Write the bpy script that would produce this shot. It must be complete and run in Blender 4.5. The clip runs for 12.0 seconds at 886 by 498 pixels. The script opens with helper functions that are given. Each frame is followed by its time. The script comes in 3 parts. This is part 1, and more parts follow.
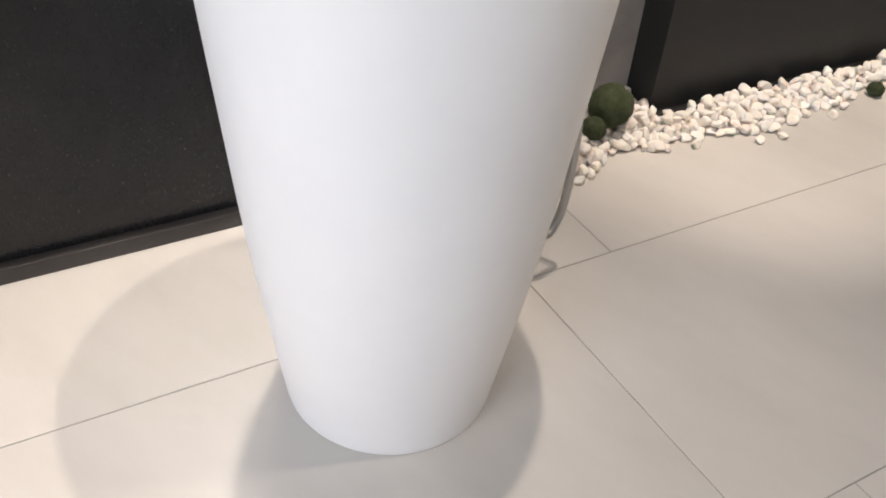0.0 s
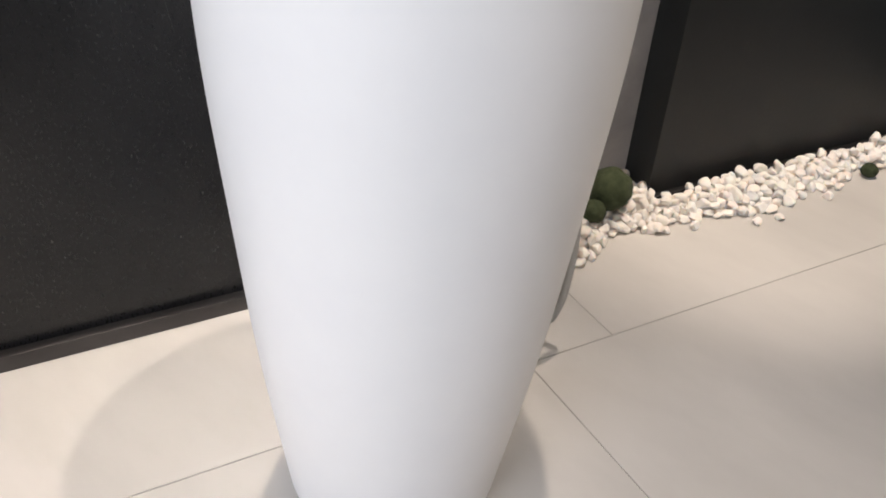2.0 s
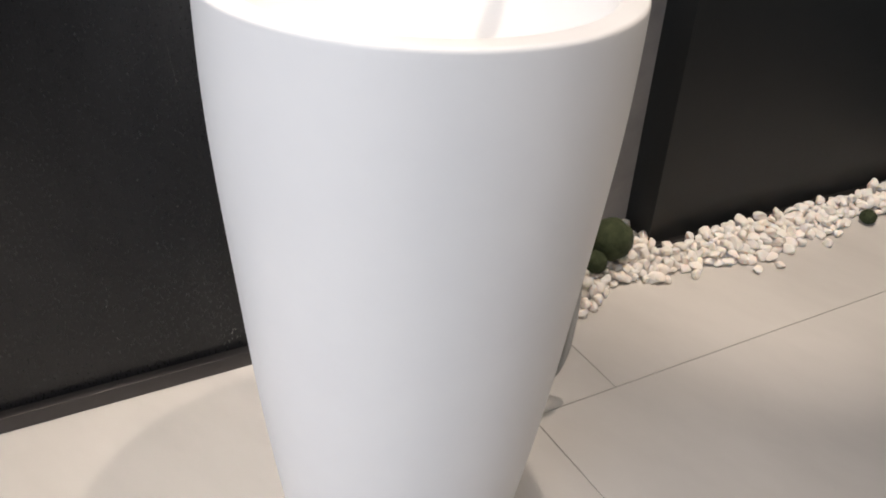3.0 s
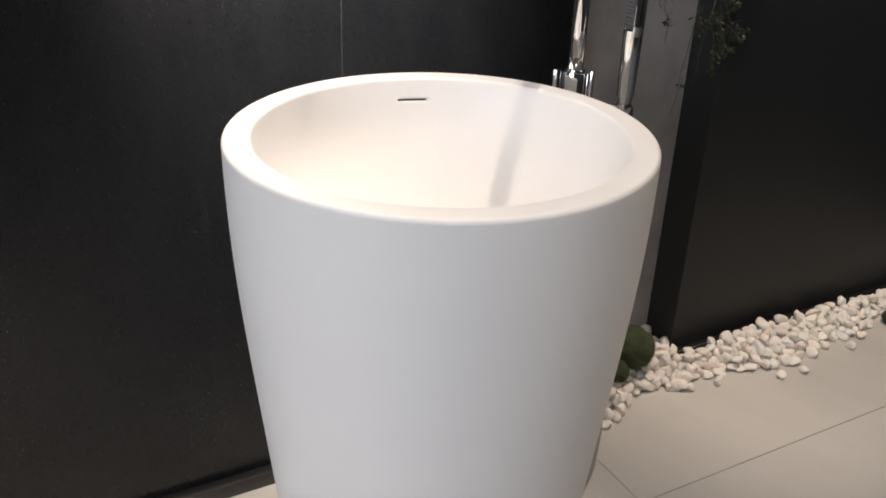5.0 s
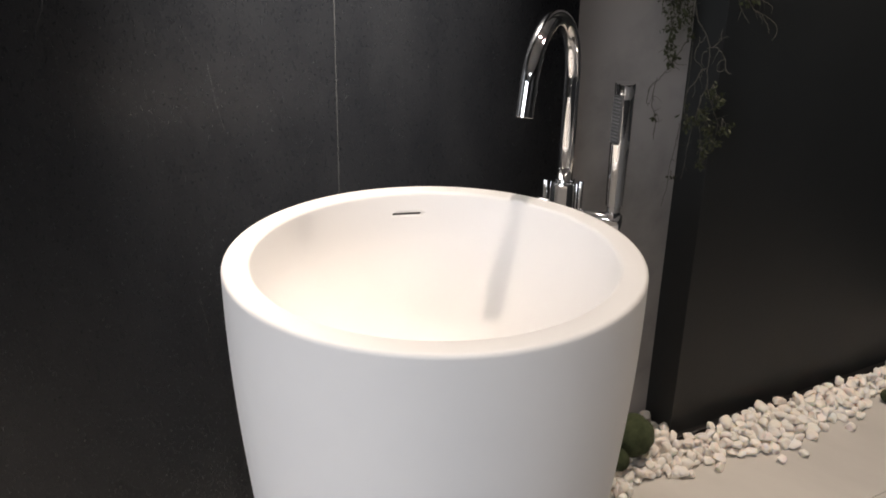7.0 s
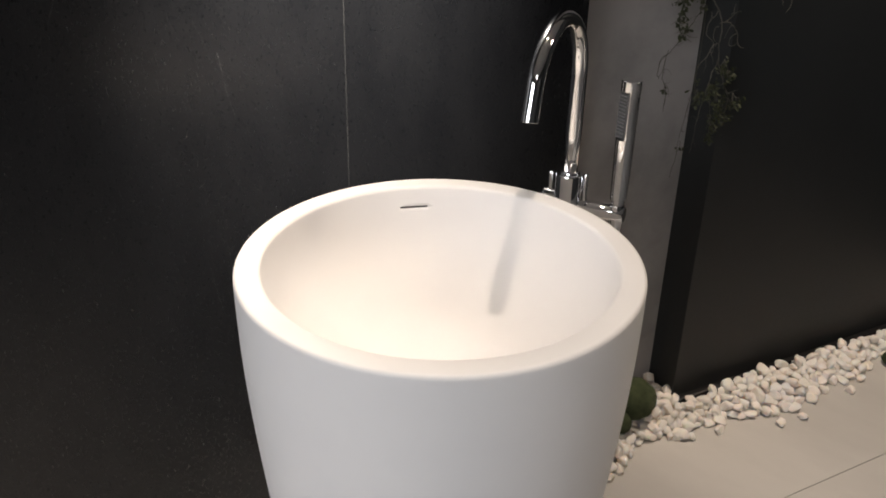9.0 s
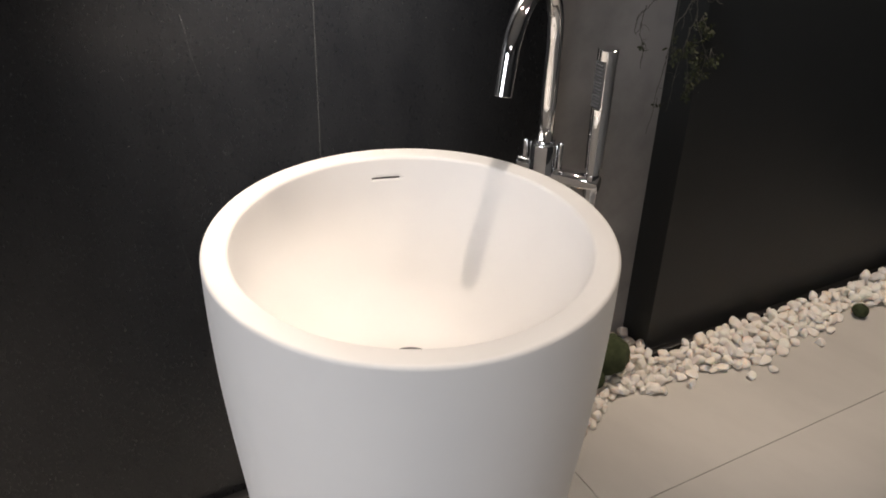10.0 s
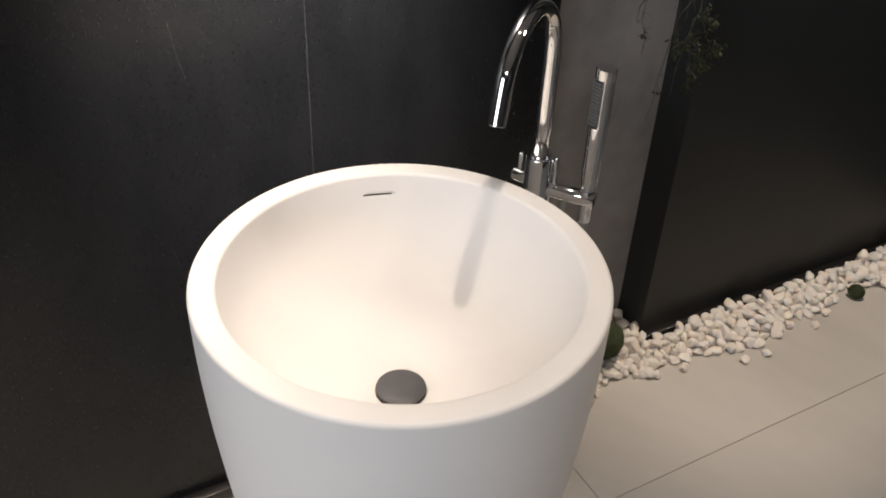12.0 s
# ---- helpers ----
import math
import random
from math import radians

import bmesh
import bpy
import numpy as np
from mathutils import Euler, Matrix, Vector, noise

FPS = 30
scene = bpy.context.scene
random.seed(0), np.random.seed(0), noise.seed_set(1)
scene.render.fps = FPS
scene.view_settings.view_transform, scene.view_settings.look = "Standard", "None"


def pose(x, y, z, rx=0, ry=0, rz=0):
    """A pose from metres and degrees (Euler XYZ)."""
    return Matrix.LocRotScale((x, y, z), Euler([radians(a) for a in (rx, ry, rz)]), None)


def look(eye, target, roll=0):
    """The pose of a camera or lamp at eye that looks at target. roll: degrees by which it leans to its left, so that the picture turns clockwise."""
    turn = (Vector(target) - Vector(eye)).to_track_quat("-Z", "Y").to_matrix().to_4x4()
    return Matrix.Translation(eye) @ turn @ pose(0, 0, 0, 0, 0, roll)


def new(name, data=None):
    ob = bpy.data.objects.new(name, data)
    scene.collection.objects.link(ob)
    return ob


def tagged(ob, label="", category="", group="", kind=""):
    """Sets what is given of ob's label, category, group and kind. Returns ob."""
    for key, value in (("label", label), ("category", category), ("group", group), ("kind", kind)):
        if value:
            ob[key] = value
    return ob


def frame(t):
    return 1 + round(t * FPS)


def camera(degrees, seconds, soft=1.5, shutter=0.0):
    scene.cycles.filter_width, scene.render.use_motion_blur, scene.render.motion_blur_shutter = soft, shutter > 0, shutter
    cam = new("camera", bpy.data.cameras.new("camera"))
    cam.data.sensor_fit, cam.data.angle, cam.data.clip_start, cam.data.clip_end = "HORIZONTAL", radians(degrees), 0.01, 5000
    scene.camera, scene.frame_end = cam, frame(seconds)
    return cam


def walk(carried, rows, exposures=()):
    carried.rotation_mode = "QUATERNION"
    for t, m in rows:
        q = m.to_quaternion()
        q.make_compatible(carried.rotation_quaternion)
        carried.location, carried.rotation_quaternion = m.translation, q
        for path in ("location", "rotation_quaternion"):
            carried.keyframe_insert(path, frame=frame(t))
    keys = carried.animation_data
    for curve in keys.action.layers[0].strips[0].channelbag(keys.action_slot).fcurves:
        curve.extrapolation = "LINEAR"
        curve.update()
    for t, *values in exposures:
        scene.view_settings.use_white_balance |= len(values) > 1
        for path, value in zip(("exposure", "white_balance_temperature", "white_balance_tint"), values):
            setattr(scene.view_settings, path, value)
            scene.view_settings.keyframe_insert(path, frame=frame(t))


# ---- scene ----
cam = camera(53.24, 12.0, soft=1.8)

# seconds, x, y, z, yaw to the left, pitch up, roll
PATH = [
    (0, -0.4646, -0.8706, 1.0510, -32.070, -38.445, 5.105),
    (0.5, -0.4629, -0.8650, 1.0671, -31.840, -37.801, 5.450),
    (1, -0.4665, -0.8590, 1.0665, -31.930, -36.850, 5.400),
    (1.5, -0.4692, -0.8657, 1.0769, -31.661, -35.639, 4.909),
    (2, -0.4704, -0.8662, 1.0870, -31.559, -34.030, 4.695),
    (2.5, -0.4718, -0.8655, 1.1034, -31.389, -32.682, 4.359),
    (4.5, -0.4682, -0.8531, 1.1801, -29.995, -28.100, 2.753),
    (5, -0.4685, -0.8517, 1.2044, -29.185, -26.647, 2.220),
    (5.5, -0.4660, -0.8495, 1.2181, -28.967, -25.017, 1.446),
    (6, -0.4624, -0.8513, 1.2368, -29.162, -23.920, 1.158),
    (6.5, -0.4599, -0.8528, 1.2610, -29.070, -23.033, 1.070),
    (7, -0.4619, -0.8501, 1.2769, -29.040, -22.611, 1.128),
    (9, -0.4480, -0.8410, 1.3760, -28.201, -27.435, 1.236),
    (9.5, -0.4369, -0.8276, 1.3916, -28.870, -29.393, 1.270),
    (10, -0.4238, -0.8077, 1.4129, -30.025, -31.580, 1.941),
    (10.5, -0.4086, -0.7846, 1.4359, -31.288, -32.580, 2.598),
    (11, -0.3957, -0.7651, 1.4602, -31.250, -32.593, 2.884),
    (11.5, -0.3878, -0.7565, 1.4842, -30.638, -33.739, 2.589),
    (12, -0.3791, -0.7416, 1.5037, -30.273, -35.892, 2.682),
]


def aimed(x, y, z, yaw, pitch, roll):
    a, b = radians(yaw), radians(pitch)
    ahead = Vector((-math.sin(a) * math.cos(b), math.cos(a) * math.cos(b), math.sin(b)))
    eye = Vector((x, y, z))
    return look(eye, eye + ahead, roll)


walk(cam, [(t, aimed(*r)) for t, *r in PATH],
     exposures=[(0, 0.63, 6290, 10), (1.5, 0.64, 6260, 10), (2, 0.58, 6250, 10), (2.5, 0.48, 6260, 10), (4.5, -0.06, 6380, 10), (7, -0.04, 6480, 10), (9, -0.21, 6580, 10), (12, -0.24, 6560, 10)])

# ---- light ----
world = bpy.data.worlds.new("daylight")
scene.world = world
world.use_nodes = True
wn = world.node_tree.nodes
sky = wn.new("ShaderNodeTexSky")
sky.sky_type, sky.sun_disc = "NISHITA", False
sky.sun_elevation, sky.sun_rotation = radians(40), radians(200)
world.node_tree.links.new(sky.outputs["Color"], wn["Background"].inputs["Color"])
wn["Background"].inputs["Strength"].default_value = 0.1


def spot(name, place, target, watts, colour, degrees, blend, size):
    data = bpy.data.lights.new(name, "SPOT")
    data.energy, data.color, data.spot_size, data.spot_blend, data.shadow_soft_size = watts, colour, radians(degrees), blend, size
    ob = new(name, data)
    ob.matrix_world = look(place, target)
    return ob


def area(name, place, target, watts, colour, width, height):
    data = bpy.data.lights.new(name, "AREA")
    data.shape, data.size, data.size_y, data.energy, data.color = "RECTANGLE", width, height, watts, colour
    ob = new(name, data)
    ob.matrix_world = look(place, target)
    return ob


WARM, NEUTRAL, COOL = (1.0, 0.84, 0.69), (1.0, 0.925, 0.85), (0.945, 0.94, 0.975)
spot("spot_over_basin", (0.224, -0.112, 2.53), (0.02, 0.0, 0.0), 64, WARM, 58, 0.8, 0.018)
spot("spot_by_wall", (-0.12, 0.42, 1.95), (-0.86, 0.34, 0.0), 71, WARM, 80, 1.0, 0.022)
# Extra unseen spot that strengthens the glow high on the dark slabs.
spot("slab_glow_fill", (0.08, 0.0, 2.56), (0.08, 0.4934, 1.56), 2300, NEUTRAL, 34, 1.0, 0.02)
spot("spot_front_left", (-1.5, -2.1, 2.54), (-0.1, -0.1, 0.5), 47, (0.95, 0.945, 0.975), 50, 0.8, 0.10)
# Added fill: stands in for warm bounce on the basin's right side.
spot("basin_fill_right", (2.3, -1.25, 2.54), (0.06, 0.0, 0.74), 88, WARM, 28, 0.5, 0.12)
spot("spot_over_pebbles", (1.36, 0.28, 2.54), (1.32, 0.50, 0.0), 158, WARM, 39, 0.8, 0.03)
# Two unseen spots added behind the view as fill for room and chrome.
spot("spot_fill_left", (-1.7, -2.6, 2.54), (-1.9, -3.0, 0.0), 30, COOL, 120, 0.8, 0.05)
spot("spot_fill_right", (0.6, -2.9, 2.54), (0.6, -3.2, 0.0), 30, COOL, 120, 0.8, 0.05)
# Unseen cool fill from the left, set in an assumed opening.
cool_fill = area("cool_fill_west", (-2.94, -1.5, 1.60), (0.0, -0.2, 0.6), 11, COOL, 1.9, 1.5)
cool_fill.data.spread = radians(75)


# ---- materials ----
def surface(name, colour, rough=0.5, metal=0.0, second=None, scale=5.0, detail=6.0, amount=(0.35, 0.65), bump=0.0, bump_scale=60.0,
            rough_var=0.0, stretch=(1, 1, 1), distance=0.002, speck=None, speck_scale=400.0, speck_at=0.7, per_object=0.0, turn=0.0, ior=1.5):
    """A principled material whose colour drifts between two tones, with fine specks, relief and uneven gloss."""
    m = bpy.data.materials.new(name)
    m.use_nodes = True
    nodes, links = m.node_tree.nodes, m.node_tree.links
    out = nodes["Principled BSDF"]
    out.inputs["Base Color"].default_value = (*colour, 1)
    out.inputs["Roughness"].default_value, out.inputs["Metallic"].default_value = rough, metal
    where = nodes.new("ShaderNodeTexCoord")
    mapping = nodes.new("ShaderNodeMapping")
    mapping.inputs["Scale"].default_value = stretch
    turned = nodes.new("ShaderNodeMapping")
    turned.inputs["Rotation"].default_value = (0, 0, radians(turn))
    links.new(where.outputs["Object"], turned.inputs["Vector"])
    links.new(turned.outputs["Vector"], mapping.inputs["Vector"])
    out.inputs["IOR"].default_value = ior
    tone = None
    if second:
        wide = nodes.new("ShaderNodeTexNoise")
        wide.inputs["Scale"].default_value, wide.inputs["Detail"].default_value = scale, detail
        wide.inputs["Roughness"].default_value = 0.6
        links.new(mapping.outputs["Vector"], wide.inputs["Vector"])
        ramp = nodes.new("ShaderNodeMapRange")
        ramp.inputs["From Min"].default_value, ramp.inputs["From Max"].default_value = amount
        links.new(wide.outputs["Fac"], ramp.inputs["Value"])
        mix = nodes.new("ShaderNodeMix")
        mix.data_type = "RGBA"
        mix.inputs["A"].default_value, mix.inputs["B"].default_value = (*colour, 1), (*second, 1)
        links.new(ramp.outputs["Result"], mix.inputs["Factor"])
        tone = mix.outputs["Result"]
    if speck:
        fine = nodes.new("ShaderNodeTexNoise")
        fine.inputs["Scale"].default_value, fine.inputs["Detail"].default_value = speck_scale, 2.0
        links.new(mapping.outputs["Vector"], fine.inputs["Vector"])
        cut = nodes.new("ShaderNodeMapRange")
        cut.inputs["From Min"].default_value, cut.inputs["From Max"].default_value = speck_at, speck_at + 0.08
        links.new(fine.outputs["Fac"], cut.inputs["Value"])
        mix = nodes.new("ShaderNodeMix")
        mix.data_type = "RGBA"
        mix.inputs["A"].default_value, mix.inputs["B"].default_value = (*colour, 1), (*speck, 1)
        if tone:
            links.new(tone, mix.inputs["A"])
        links.new(cut.outputs["Result"], mix.inputs["Factor"])
        tone = mix.outputs["Result"]
    if per_object:
        info = nodes.new("ShaderNodeObjectInfo")
        span = nodes.new("ShaderNodeMapRange")
        span.inputs["To Min"].default_value, span.inputs["To Max"].default_value = 1 - per_object, 1 + per_object * 0.3
        links.new(info.outputs["Random"], span.inputs["Value"])
        hsv = nodes.new("ShaderNodeHueSaturation")
        hsv.inputs["Color"].default_value = (*colour, 1)
        if tone:
            links.new(tone, hsv.inputs["Color"])
        links.new(span.outputs["Result"], hsv.inputs["Value"])
        tone = hsv.outputs["Color"]
    if tone:
        links.new(tone, out.inputs["Base Color"])
    if bump or rough_var:
        grain = nodes.new("ShaderNodeTexNoise")
        grain.inputs["Scale"].default_value, grain.inputs["Detail"].default_value = bump_scale, 5.0
        links.new(mapping.outputs["Vector"], grain.inputs["Vector"])
        if bump:
            relief = nodes.new("ShaderNodeBump")
            relief.inputs["Strength"].default_value, relief.inputs["Distance"].default_value = bump, distance
            links.new(grain.outputs["Fac"], relief.inputs["Height"])
            links.new(relief.outputs["Normal"], out.inputs["Normal"])
        if rough_var:
            span = nodes.new("ShaderNodeMapRange")
            span.inputs["To Min"].default_value, span.inputs["To Max"].default_value = rough - rough_var, rough + rough_var
            links.new(grain.outputs["Fac"], span.inputs["Value"])
            links.new(span.outputs["Result"], out.inputs["Roughness"])
    return m


SLAB = surface("dark_slab", (0.0038, 0.0042, 0.0052), 0.30, second=(0.0068, 0.0072, 0.0082), scale=11, bump=0.33, bump_scale=380, rough_var=0.12, stretch=(1, 1, 0.4),
               speck=(0.0108, 0.0109, 0.0113), speck_scale=620, speck_at=0.57, distance=0.0008, ior=1.46)
PANEL = surface("dark_panel", (0.0225, 0.0248, 0.0256), 0.50, second=(0.0258, 0.0282, 0.0292), scale=3, bump=0.12, bump_scale=120, rough_var=0.05, ior=1.42)
VEIN = surface("pale_vein", (0.06, 0.057, 0.055), 0.6, second=(0.03, 0.03, 0.03), scale=60)
JOINT_GREY = surface("joint_filler", (0.034, 0.033, 0.032), 0.7, second=(0.02, 0.02, 0.019), scale=14, amount=(0.4, 0.6))
PLASTER = surface("grey_plaster", (0.390, 0.368, 0.357), 0.75, second=(0.240, 0.230, 0.224), scale=4.5, amount=(0.45, 0.75), bump=0.25, bump_scale=40)
TILE = surface("porcelain_tile", (0.600, 0.572, 0.534), 0.32, second=(0.535, 0.510, 0.475), scale=2.6, detail=6, amount=(0.42, 0.78), bump=0.04,
               bump_scale=30, rough_var=0.08, stretch=(2.1, 0.8, 1.0), turn=-18, per_object=0.03)
GROUT = surface("grout", (0.36, 0.34, 0.32), 0.9, second=(0.28, 0.265, 0.25), scale=40)
METAL_DARK = surface("dark_anodised_metal", (0.085, 0.082, 0.083), 0.34, 0.9, second=(0.068, 0.065, 0.066), scale=6, rough_var=0.03, bump_scale=12)
BASIN = surface("matt_white_composite", (0.86, 0.85, 0.84), 0.48, second=(0.84, 0.83, 0.825), scale=8, bump=0.03, bump_scale=300, rough_var=0.04)
DRAIN = surface("grey_rubber", (0.06, 0.06, 0.066), 0.5, second=(0.075, 0.073, 0.078), scale=40, bump=0.05, bump_scale=300)
# Shade in the slot and drain gap put into colour; the aerator shares it.
HOLE_SHADE_AERATOR = surface("hole_shade_aerator", (0.03, 0.028, 0.026), 0.7, second=(0.05, 0.048, 0.045), scale=80)
CHROME = surface("chrome", (0.86, 0.86, 0.865), 0.045, 1.0, rough_var=0.015, bump_scale=20)
HOSE = surface("brushed_steel_hose", (0.50, 0.50, 0.49), 0.42, 1.0, rough_var=0.05, bump_scale=200)
NOZZLE_GREY = surface("grey_plastic", (0.075, 0.078, 0.08), 0.5, second=(0.095, 0.096, 0.10), scale=200)
NOZZLE_RUBBER = surface("grey_rubber_nozzle", (0.17, 0.17, 0.175), 0.55, second=(0.13, 0.13, 0.135), scale=200)
PEBBLE = surface("white_marble_pebble", (0.93, 0.88, 0.82), 0.66, second=(0.89, 0.815, 0.75), scale=45, bump=0.45, bump_scale=160, per_object=0.08)
stone = PEBBLE.node_tree.nodes["Principled BSDF"]
stone.inputs["Subsurface Weight"].default_value = 0.55
stone.inputs["Subsurface Radius"].default_value = (1.0, 0.85, 0.7)
stone.inputs["Subsurface Scale"].default_value = 0.008
MOSS = surface("moss", (0.034, 0.046, 0.018), 0.95, second=(0.062, 0.076, 0.034), scale=60, bump=0.6, bump_scale=300, distance=0.003)
TWIG = surface("dry_twig", (0.13, 0.122, 0.102), 0.8, second=(0.07, 0.066, 0.052), scale=70)
LEAF = surface("vine_leaf", (0.026, 0.033, 0.011), 0.6, second=(0.052, 0.058, 0.021), scale=60)
WALL_PAINT = surface("grey_wall_paint", (0.30, 0.295, 0.29), 0.7, second=(0.27, 0.265, 0.26), scale=2, bump=0.1, bump_scale=200)
# For unseen walls: dark so that slabs and chrome mirror less light.
DARK_UNSEEN_WALL = surface("dark_unseen_wall", (0.13, 0.13, 0.13), 0.7, second=(0.11, 0.11, 0.11), scale=2, bump=0.1, bump_scale=200)
CEILING_PAINT = surface("ceiling_paint", (0.84, 0.83, 0.82), 0.8, second=(0.81, 0.80, 0.79), scale=2)


# ---- mesh helpers ----
def part(name, bm, material, parent=None, label=""):
    """Links a bmesh as one mesh object, under a thing or a part where one is given."""
    mesh = bpy.data.meshes.new(name)
    bm.to_mesh(mesh)
    bm.free()
    mesh.materials.append(material)
    ob = new(name, mesh)
    if parent:
        ob.parent = parent
        ob.matrix_parent_inverse = parent.matrix_basis.inverted()
    if label:
        ob["label"] = label
    return ob


def smooth(bm, degrees=40):
    for f in bm.faces:
        f.smooth = True
    for e in bm.edges:
        if len(e.link_faces) == 2 and e.calc_face_angle(0) > radians(degrees):
            e.smooth = False
    return bm


def box(x0, x1, y0, y1, z0, z1, bevel=0.0, segments=2):
    bm = bmesh.new()
    bmesh.ops.create_cube(bm, size=1.0)
    bmesh.ops.transform(bm, verts=bm.verts, matrix=Matrix.Translation(((x0 + x1) / 2, (y0 + y1) / 2, (z0 + z1) / 2)) @
                        Matrix.Diagonal((x1 - x0, y1 - y0, z1 - z0, 1)))
    if bevel:
        bmesh.ops.bevel(bm, geom=list(bm.edges), offset=bevel, segments=segments, affect="EDGES", profile=0.5)
        smooth(bm, 30)
    return bm


def lathe(profile, steps=48, m=None, closed=False):
    """A body turned about z from (radius, height) pairs; a radius of 0 makes a pole."""
    bm = bmesh.new()
    rings = []
    for r, z in profile:
        if r < 1e-6:
            rings.append([bm.verts.new((0, 0, z))])
        else:
            rings.append([bm.verts.new((r * math.cos(2 * math.pi * i / steps), r * math.sin(2 * math.pi * i / steps), z)) for i in range(steps)])
    pairs = list(zip(rings, rings[1:])) + ([(rings[-1], rings[0])] if closed else [])
    for a, b in pairs:
        for i in range(steps):
            j = (i + 1) % steps
            loop = [a[i % len(a)], a[j % len(a)], b[j % len(b)], b[i % len(b)]]
            loop = [q for n, q in enumerate(loop) if q not in loop[:n]]
            if len(loop) > 2:
                bm.faces.new(loop)
    bmesh.ops.recalc_face_normals(bm, faces=bm.faces)
    if m is not None:
        bmesh.ops.transform(bm, verts=bm.verts, matrix=m)
    return smooth(bm, 35)


def tube(points, radius, steps=12, caps=True, bm=None):
    """A round bar along points; radius is one number or one for each point."""
    bm = bm or bmesh.new()
    pts = [Vector(p) for p in points]
    radii = radius if isinstance(radius, (list, tuple)) else [radius] * len(pts)
    way = (pts[1] - pts[0]).normalized()
    side = way.orthogonal().normalized()
    rings = []
    for i, p in enumerate(pts):
        ahead = (pts[min(i + 1, len(pts) - 1)] - pts[max(i - 1, 0)]).normalized()
        side = (side - ahead * side.dot(ahead)).normalized()
        up = ahead.cross(side)
        rings.append([bm.verts.new(p + radii[i] * (side * math.cos(2 * math.pi * k / steps) + up * math.sin(2 * math.pi * k / steps))) for k in range(steps)])
    for a, b in zip(rings, rings[1:]):
        for k in range(steps):
            f = bm.faces.new((a[k], a[(k + 1) % steps], b[(k + 1) % steps], b[k]))
            f.smooth = True
    if caps:
        bm.faces.new(rings[0][::-1])
        bm.faces.new(rings[-1])
    return bm


def standing(place, direction):
    """A pose at place whose z runs along direction."""
    return Matrix.Translation(place) @ Vector(direction).to_track_quat("Z", "Y").to_matrix().to_4x4()


def glide(points, per=8):
    """Points along a smooth curve through the given ones."""
    p = [Vector(q) for q in points]
    p = [2 * p[0] - p[1]] + p + [2 * p[-1] - p[-2]]
    made = []
    for a, b, c, d in zip(p, p[1:], p[2:], p[3:]):
        for k in range(per):
            t = k / per
            made.append(0.5 * (2 * b + (c - a) * t + (2 * a - 5 * b + 4 * c - d) * t * t + (3 * b - a - 3 * c + d) * t ** 3))
    return made + [p[-2]]


def structure(ob, label):
    return tagged(ob, label, kind="structure")


# ---- setting ----
X0, X1, Y0, CEIL = -3.0, 3.4, -3.5, 2.62
WALL_Y, RIGHT_Y, BACK_Y = 0.4934, 0.4765, 0.5675
GAP_X0, GAP_X1 = 0.562, 0.920
SEAM = 0.0786

wall_north = structure(part("wall_north", box(X0, GAP_X0 - 0.001, WALL_Y + 0.010, BACK_Y + 0.1, 0, CEIL), WALL_PAINT), "display wall clad in dark stone-look slabs")
for a, b in ((X0, SEAM - 1.2016), (SEAM - 1.2, SEAM - 0.0005), (SEAM + 0.0005, GAP_X0)):
    part("slab", box(a, b, WALL_Y, WALL_Y + 0.0098, 0.03, CEIL - 0.002, 0.0006, 1), SLAB, wall_north, "black textured stone-look slab with pale veins")
for line in ([(-0.130, 1.020), (-0.128, 1.009), (-0.125, 0.983), (-0.121, 0.956), (-0.116, 0.933), (-0.111, 0.912), (-0.109, 0.904)],
             [(-0.166, 1.078), (-0.162, 1.066), (-0.157, 1.055), (-0.151, 1.043), (-0.147, 1.030), (-0.145, 1.020)],
             [(-0.342, 1.150), (-0.344, 1.124), (-0.347, 1.106), (-0.354, 1.091), (-0.363, 1.069)],
             [(-0.178, 0.850), (-0.1775, 0.840), (-0.179, 0.828)], [(-0.177, 0.665), (-0.172, 0.625), (-0.167, 0.590), (-0.157, 0.545)]):
    bend, fine = random.Random(len(line)), 0.55 if len(line) == 6 else 1.0
    places = [(x + bend.uniform(-0.0007, 0.0007), WALL_Y + 0.00015, z) for x, z in line]
    thick = [0.0001] + [fine * bend.uniform(0.00028, 0.0005) for _ in line[2:]] + [0.0001]
    part("vein", tube(places, thick, 6), VEIN, wall_north, "thin pale vein in the slab")
part("seam_filler", box(SEAM - 0.0005, SEAM + 0.0005, WALL_Y + 0.0008, WALL_Y + 0.009, 0.03, CEIL - 0.003), JOINT_GREY, wall_north)

structure(part("baseboard", box(X0, GAP_X0, 0.472, WALL_Y + 0.012, 0.0005, 0.033, 0.0014, 2), METAL_DARK), "dark metal plinth strip along the slab wall")

structure(part("wall_recess_side", box(GAP_X1, X1, RIGHT_Y, BACK_Y + 0.1, 0.0005, CEIL, 0.0012), PANEL), "plain matt black wall panel beside the recess")
structure(part("baseboard", box(GAP_X1 + 0.004, X1, 0.460, RIGHT_Y + 0.002, 0.0005, 0.030, 0.0015), METAL_DARK), "dark metal plinth strip behind the pebbles")
structure(part("wall_recess", box(GAP_X0 - 0.0009, GAP_X1 - 0.001, BACK_Y, BACK_Y + 0.099, 0.0005, CEIL), PLASTER), "mottled grey plaster at the back of the recess")
# East and south walls are unseen, added dark to shape the reflections.
structure(part("wall_east", box(X1, X1 + 0.1, Y0, BACK_Y + 0.1, 0, CEIL), DARK_UNSEEN_WALL), "unseen plain wall, kept dark to darken reflections in slabs and chrome")
